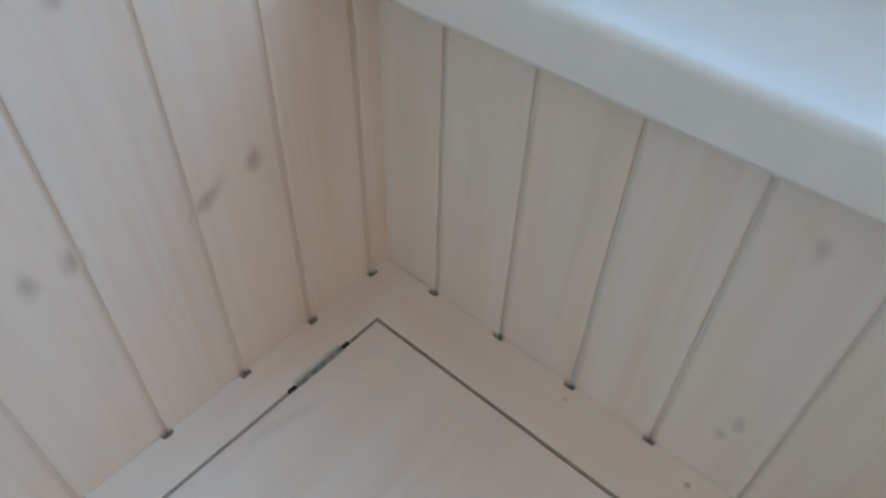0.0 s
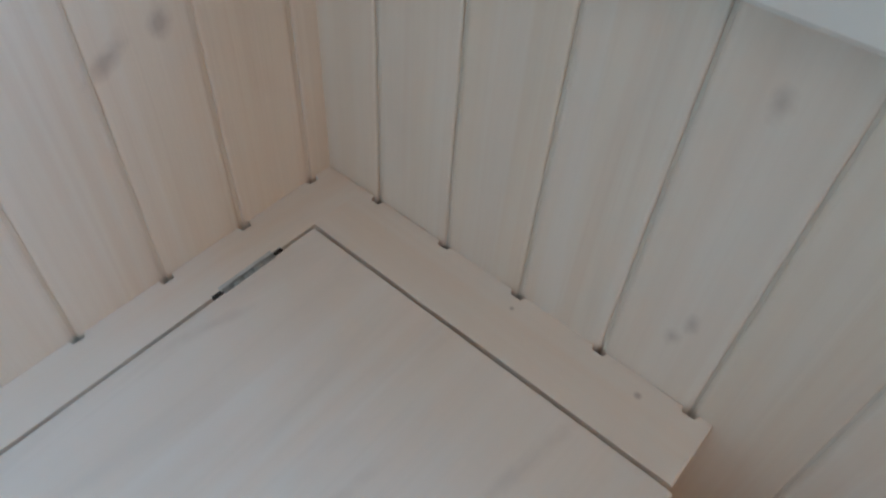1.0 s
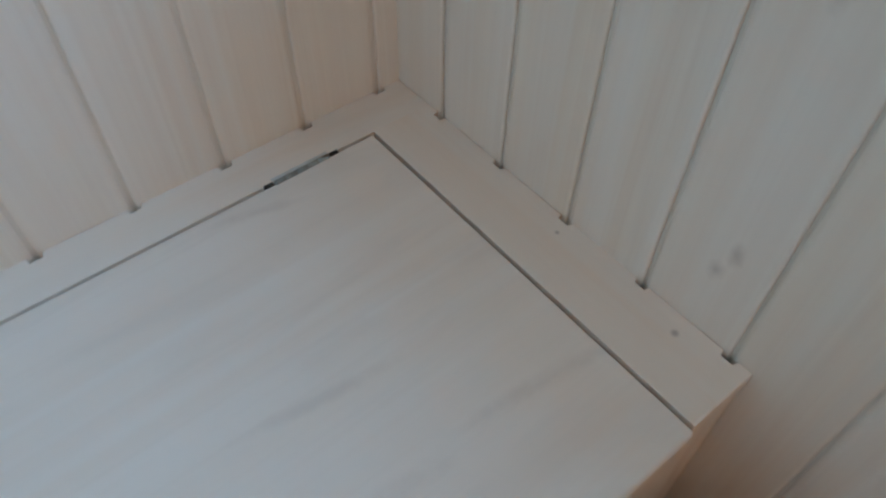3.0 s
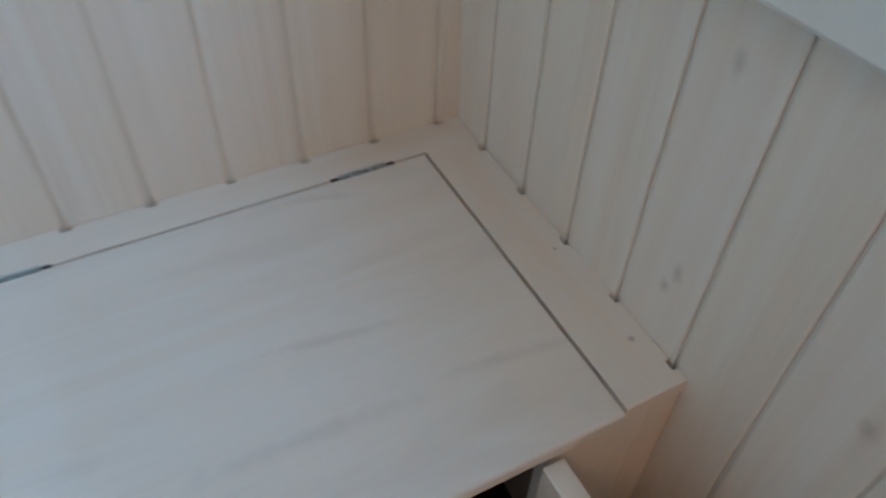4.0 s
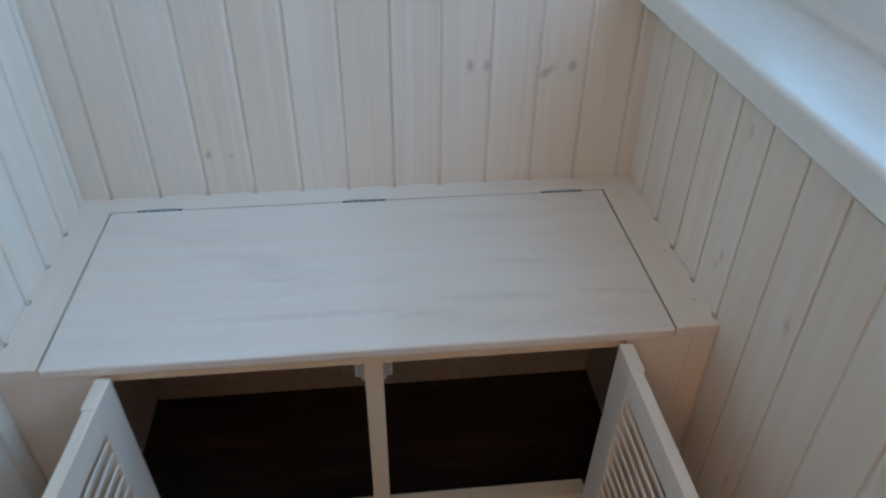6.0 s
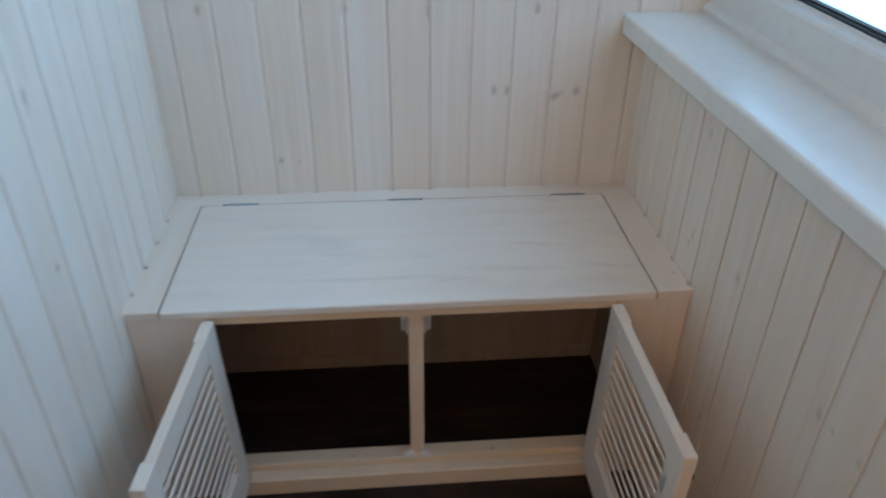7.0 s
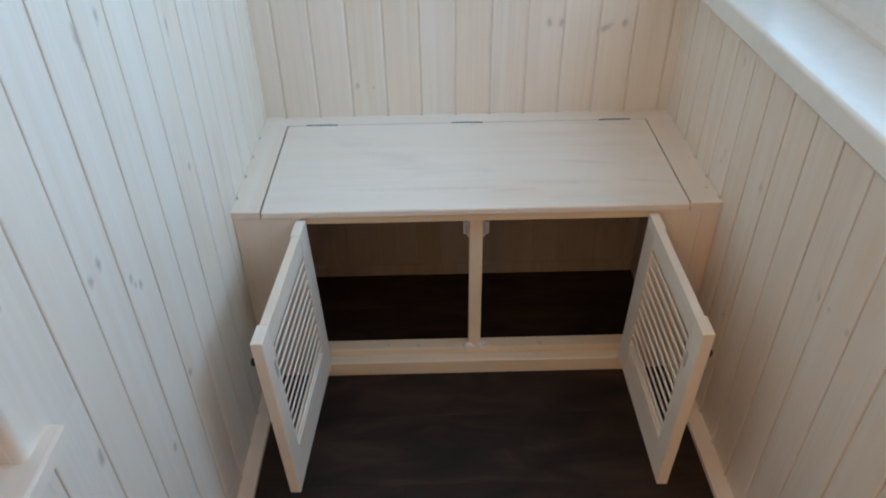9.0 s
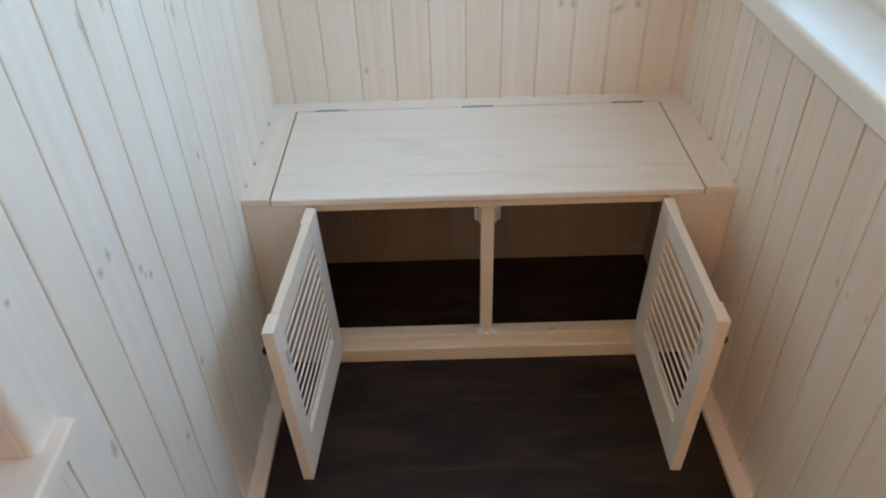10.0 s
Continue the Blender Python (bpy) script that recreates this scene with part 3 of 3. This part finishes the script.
def louvre_door(hinge_x, side, swing, lean=0.0):
    """A louvred door, hinged at its outer edge and standing open. Local: x along the door from the hinge, y thickness (inner face at 0,
    outer face at 0.021), z up. side: -1 for the door at the west."""
    wd, th, z0, z1 = 0.374, 0.022, 0.052, 0.475
    stile0, stile1, low, high = 0.059, 0.050, 0.141, 0.425
    frame_bm = bmesh.new()
    add_box(frame_bm, 0, stile0, 0, th, z0, z1, 0.002)
    out = Vector((math.sin(radians(swing)) * side, -math.cos(radians(swing)), 0))
    face = Vector((math.cos(radians(swing)) * side, math.sin(radians(swing)), 0))
    m = Matrix.Translation((hinge_x, FRONT - 0.005, 0)) @ Matrix((out, face, (0, 0, 1))).transposed().to_4x4() @ pose(0, 0, 0, lean)
    def piece(name, bm, mat, parent, label="", smooth=False):
        bmesh.ops.transform(bm, matrix=m, verts=bm.verts)
        return bench_part(name, bm, mat, parent, label, smooth)
    door = piece("door", frame_bm, door_pine, bench, "open louvred whitewashed pine door")
    piece("stile", box(wd - stile1, wd, 0, th, z0, z1, 0.002), door_pine, door)
    for za, zb in ((z0, low), (high, z1)):
        piece("rail", box(stile0 - 0.0002, wd - stile1 + 0.0002, 0.0003, th - 0.0042, za + 0.0003, zb - 0.0003, 0.0015), door_pine, door)
    gaps = 11
    step = (high - low) / gaps
    for k in range(gaps):
        z, y = (low + k * step, 0.0066) if k else (low + 0.006, 0.0062)
        s = bmesh.new()
        add_box(s, stile0 - 0.004, wd - stile1 + 0.004, -0.0120, 0.0120, -0.0019, 0.0019, 0.0009, 2)
        bmesh.ops.transform(s, matrix=Matrix.Translation((0, y, z + 0.001)) @ pose(0, 0, 0, -70, 0, 0), verts=s.verts)
        piece("slat", s, door_pine, door)
    p = bmesh.new()
    add_box(p, wd - 0.040, wd - 0.031, -0.0012, 0.0004, 0.362, 0.398, 0.0005, 1)
    piece("strike_plate", p, strike_zinc, door, "small steel strike plate")
    kb = tube(0.004, 0.012, 12, Matrix.Translation((wd - 0.028, th + 0.005, 0.405)) @ pose(0, 0, 0, 90, 0, 0))
    for r1, r2, d, off in ((0.007, 0.009, 0.005, 0.011), (0.009, 0.0055, 0.004, 0.0155)):
        tube(r2, d, 16, Matrix.Translation((wd - 0.028, th + off, 0.405)) @ pose(0, 0, 0, 90, 0, 0), kb, r1)
    piece("knob", kb, knob_dark, door, "dark bronze knob", True)
    for zc in (0.13, 0.40):
        piece("hinge", tube(0.004, 0.045, 10, Matrix.Translation((-0.002, th + 0.002, zc))), steel, door, "steel door hinge", True)
    return door


louvre_door(-0.8720, -1, 4.0, -1.7)
louvre_door(-0.1680, 1, 0.0, -1.6)

# ---------------------------------------------------------------- skirting strips
def skirting(name, outline):
    sk = part(name, extruded(outline, 0.0, 0.012, lambda u, v, w: (u, v, w)), strip_pine_deep)
    tagged(sk, "low pale pine skirting strip along the floor", "baseboard", kind="structure")


ends = (SOUTH + 0.001, FACE - 0.0005)
skirting("baseboard_west", [(WEST + 0.033, ends[1]), (WEST + 0.033, ends[0])] + scribed(*ends, [-0.0215 - WEST_PITCH * k for k in range(5, 54)], lambda u, v: (WEST - v, u), size=0.6))
skirting("baseboard_east", [(-0.036, ends[1]), (-0.036, ends[0])] + scribed(*ends, [-0.070 - EAST_PITCH * k for k in range(5, 56)], lambda u, v: (v, u), size=0.6))

# ---------------------------------------------------------------- lining boards and floor planks
line_wall(wall_north, lining_north, [-0.027 - PITCH * k for k in range(11, -2, -1)], WEST, FRAME_X + 0.04, 0.0, CEIL, lambda u, v, w: (u, -v, w), joint=0.0036, deep=0.0023)
line_wall(wall_east, lining_east, [-0.070 - EAST_PITCH * k for k in range(55, -1, -1)], SOUTH, 0.0, 0.0, SILL_LOW + 0.0005, lambda u, v, w: (-v, u, w), joint=0.0029, deep=0.0030)


def west_joints():
    js = [-0.0215 - WEST_PITCH * k for k in range(55, -1, -1)]
    return [j for j in js if SOUTH + 0.01 < j]


# the boards are cut at the edges of the window opening
js = west_joints()
corner = [j for j in js if j > WIN_Y1 + 0.04][0]
line_wall(wall_west, lining_west, [j for j in js if j > corner + 0.01], corner + 0.0013, 0.0, 0.0, CEIL, lambda u, v, w: (WEST + v, u, w), open_start=True)
line_wall(wall_west, lining_west, [j for j in js if WIN_Y1 + 0.01 < j < corner], WIN_Y1, corner + 0.0013, 0.0, WIN_Z0 - 0.0005, lambda u, v, w: (WEST + v, u, w), open_end=True)
# board with a rounded edge beside the opening
bull = [(0, -0.0145)] + [(0.010 - 0.010 * math.cos(radians(15 * k)), -0.010 + 0.010 * math.sin(radians(15 * k))) for k in range(7)]
span = corner + 0.0013 - (WIN_Y1 - 0.014)
part("board", extruded(bull + [(span + u, v) for u, v in tongue(0.0026, 0.0044)] + [(span, -0.0145)], WIN_Z0 - 0.0005, CEIL, lambda u, v, w: (WEST + v, WIN_Y1 - 0.014 + u, w)), lining_west, wall_west)
line_wall(wall_west, lining_west, [j for j in js if WIN_Y0 + 0.01 < j < WIN_Y1 - 0.01], WIN_Y0, WIN_Y1, lambda a, b: [(0.0, WIN_Z0 - 0.0005), (WIN_Z1, CEIL)], None,
          lambda u, v, w: (WEST + v, u, w))
line_wall(wall_west, lining_west, [j for j in js if j < WIN_Y0 - 0.01], SOUTH, WIN_Y0, 0.0, CEIL, lambda u, v, w: (WEST + v, u, w))
line_wall(wall_south, lining_north, [-0.027 - PITCH * k for k in range(11, -2, -1)], WEST, FRAME_X + 0.04, 0.0, CEIL, lambda u, v, w: (u, SOUTH + v, w))

plank_w = 0.192
plank_mesh = None
for k in range(26):
    if plank_mesh is None:
        plank_mesh = mesh_of("plank", box(WEST + 0.0005, -0.0005, -plank_w + 0.0002, 0.0, -0.0055, 0.0, 0.0004, 1), floor_laminate)
    pl = new("plank", plank_mesh)
    pl.location = (0, -0.002 - k * plank_w, 0)
    pl.parent = floor_base
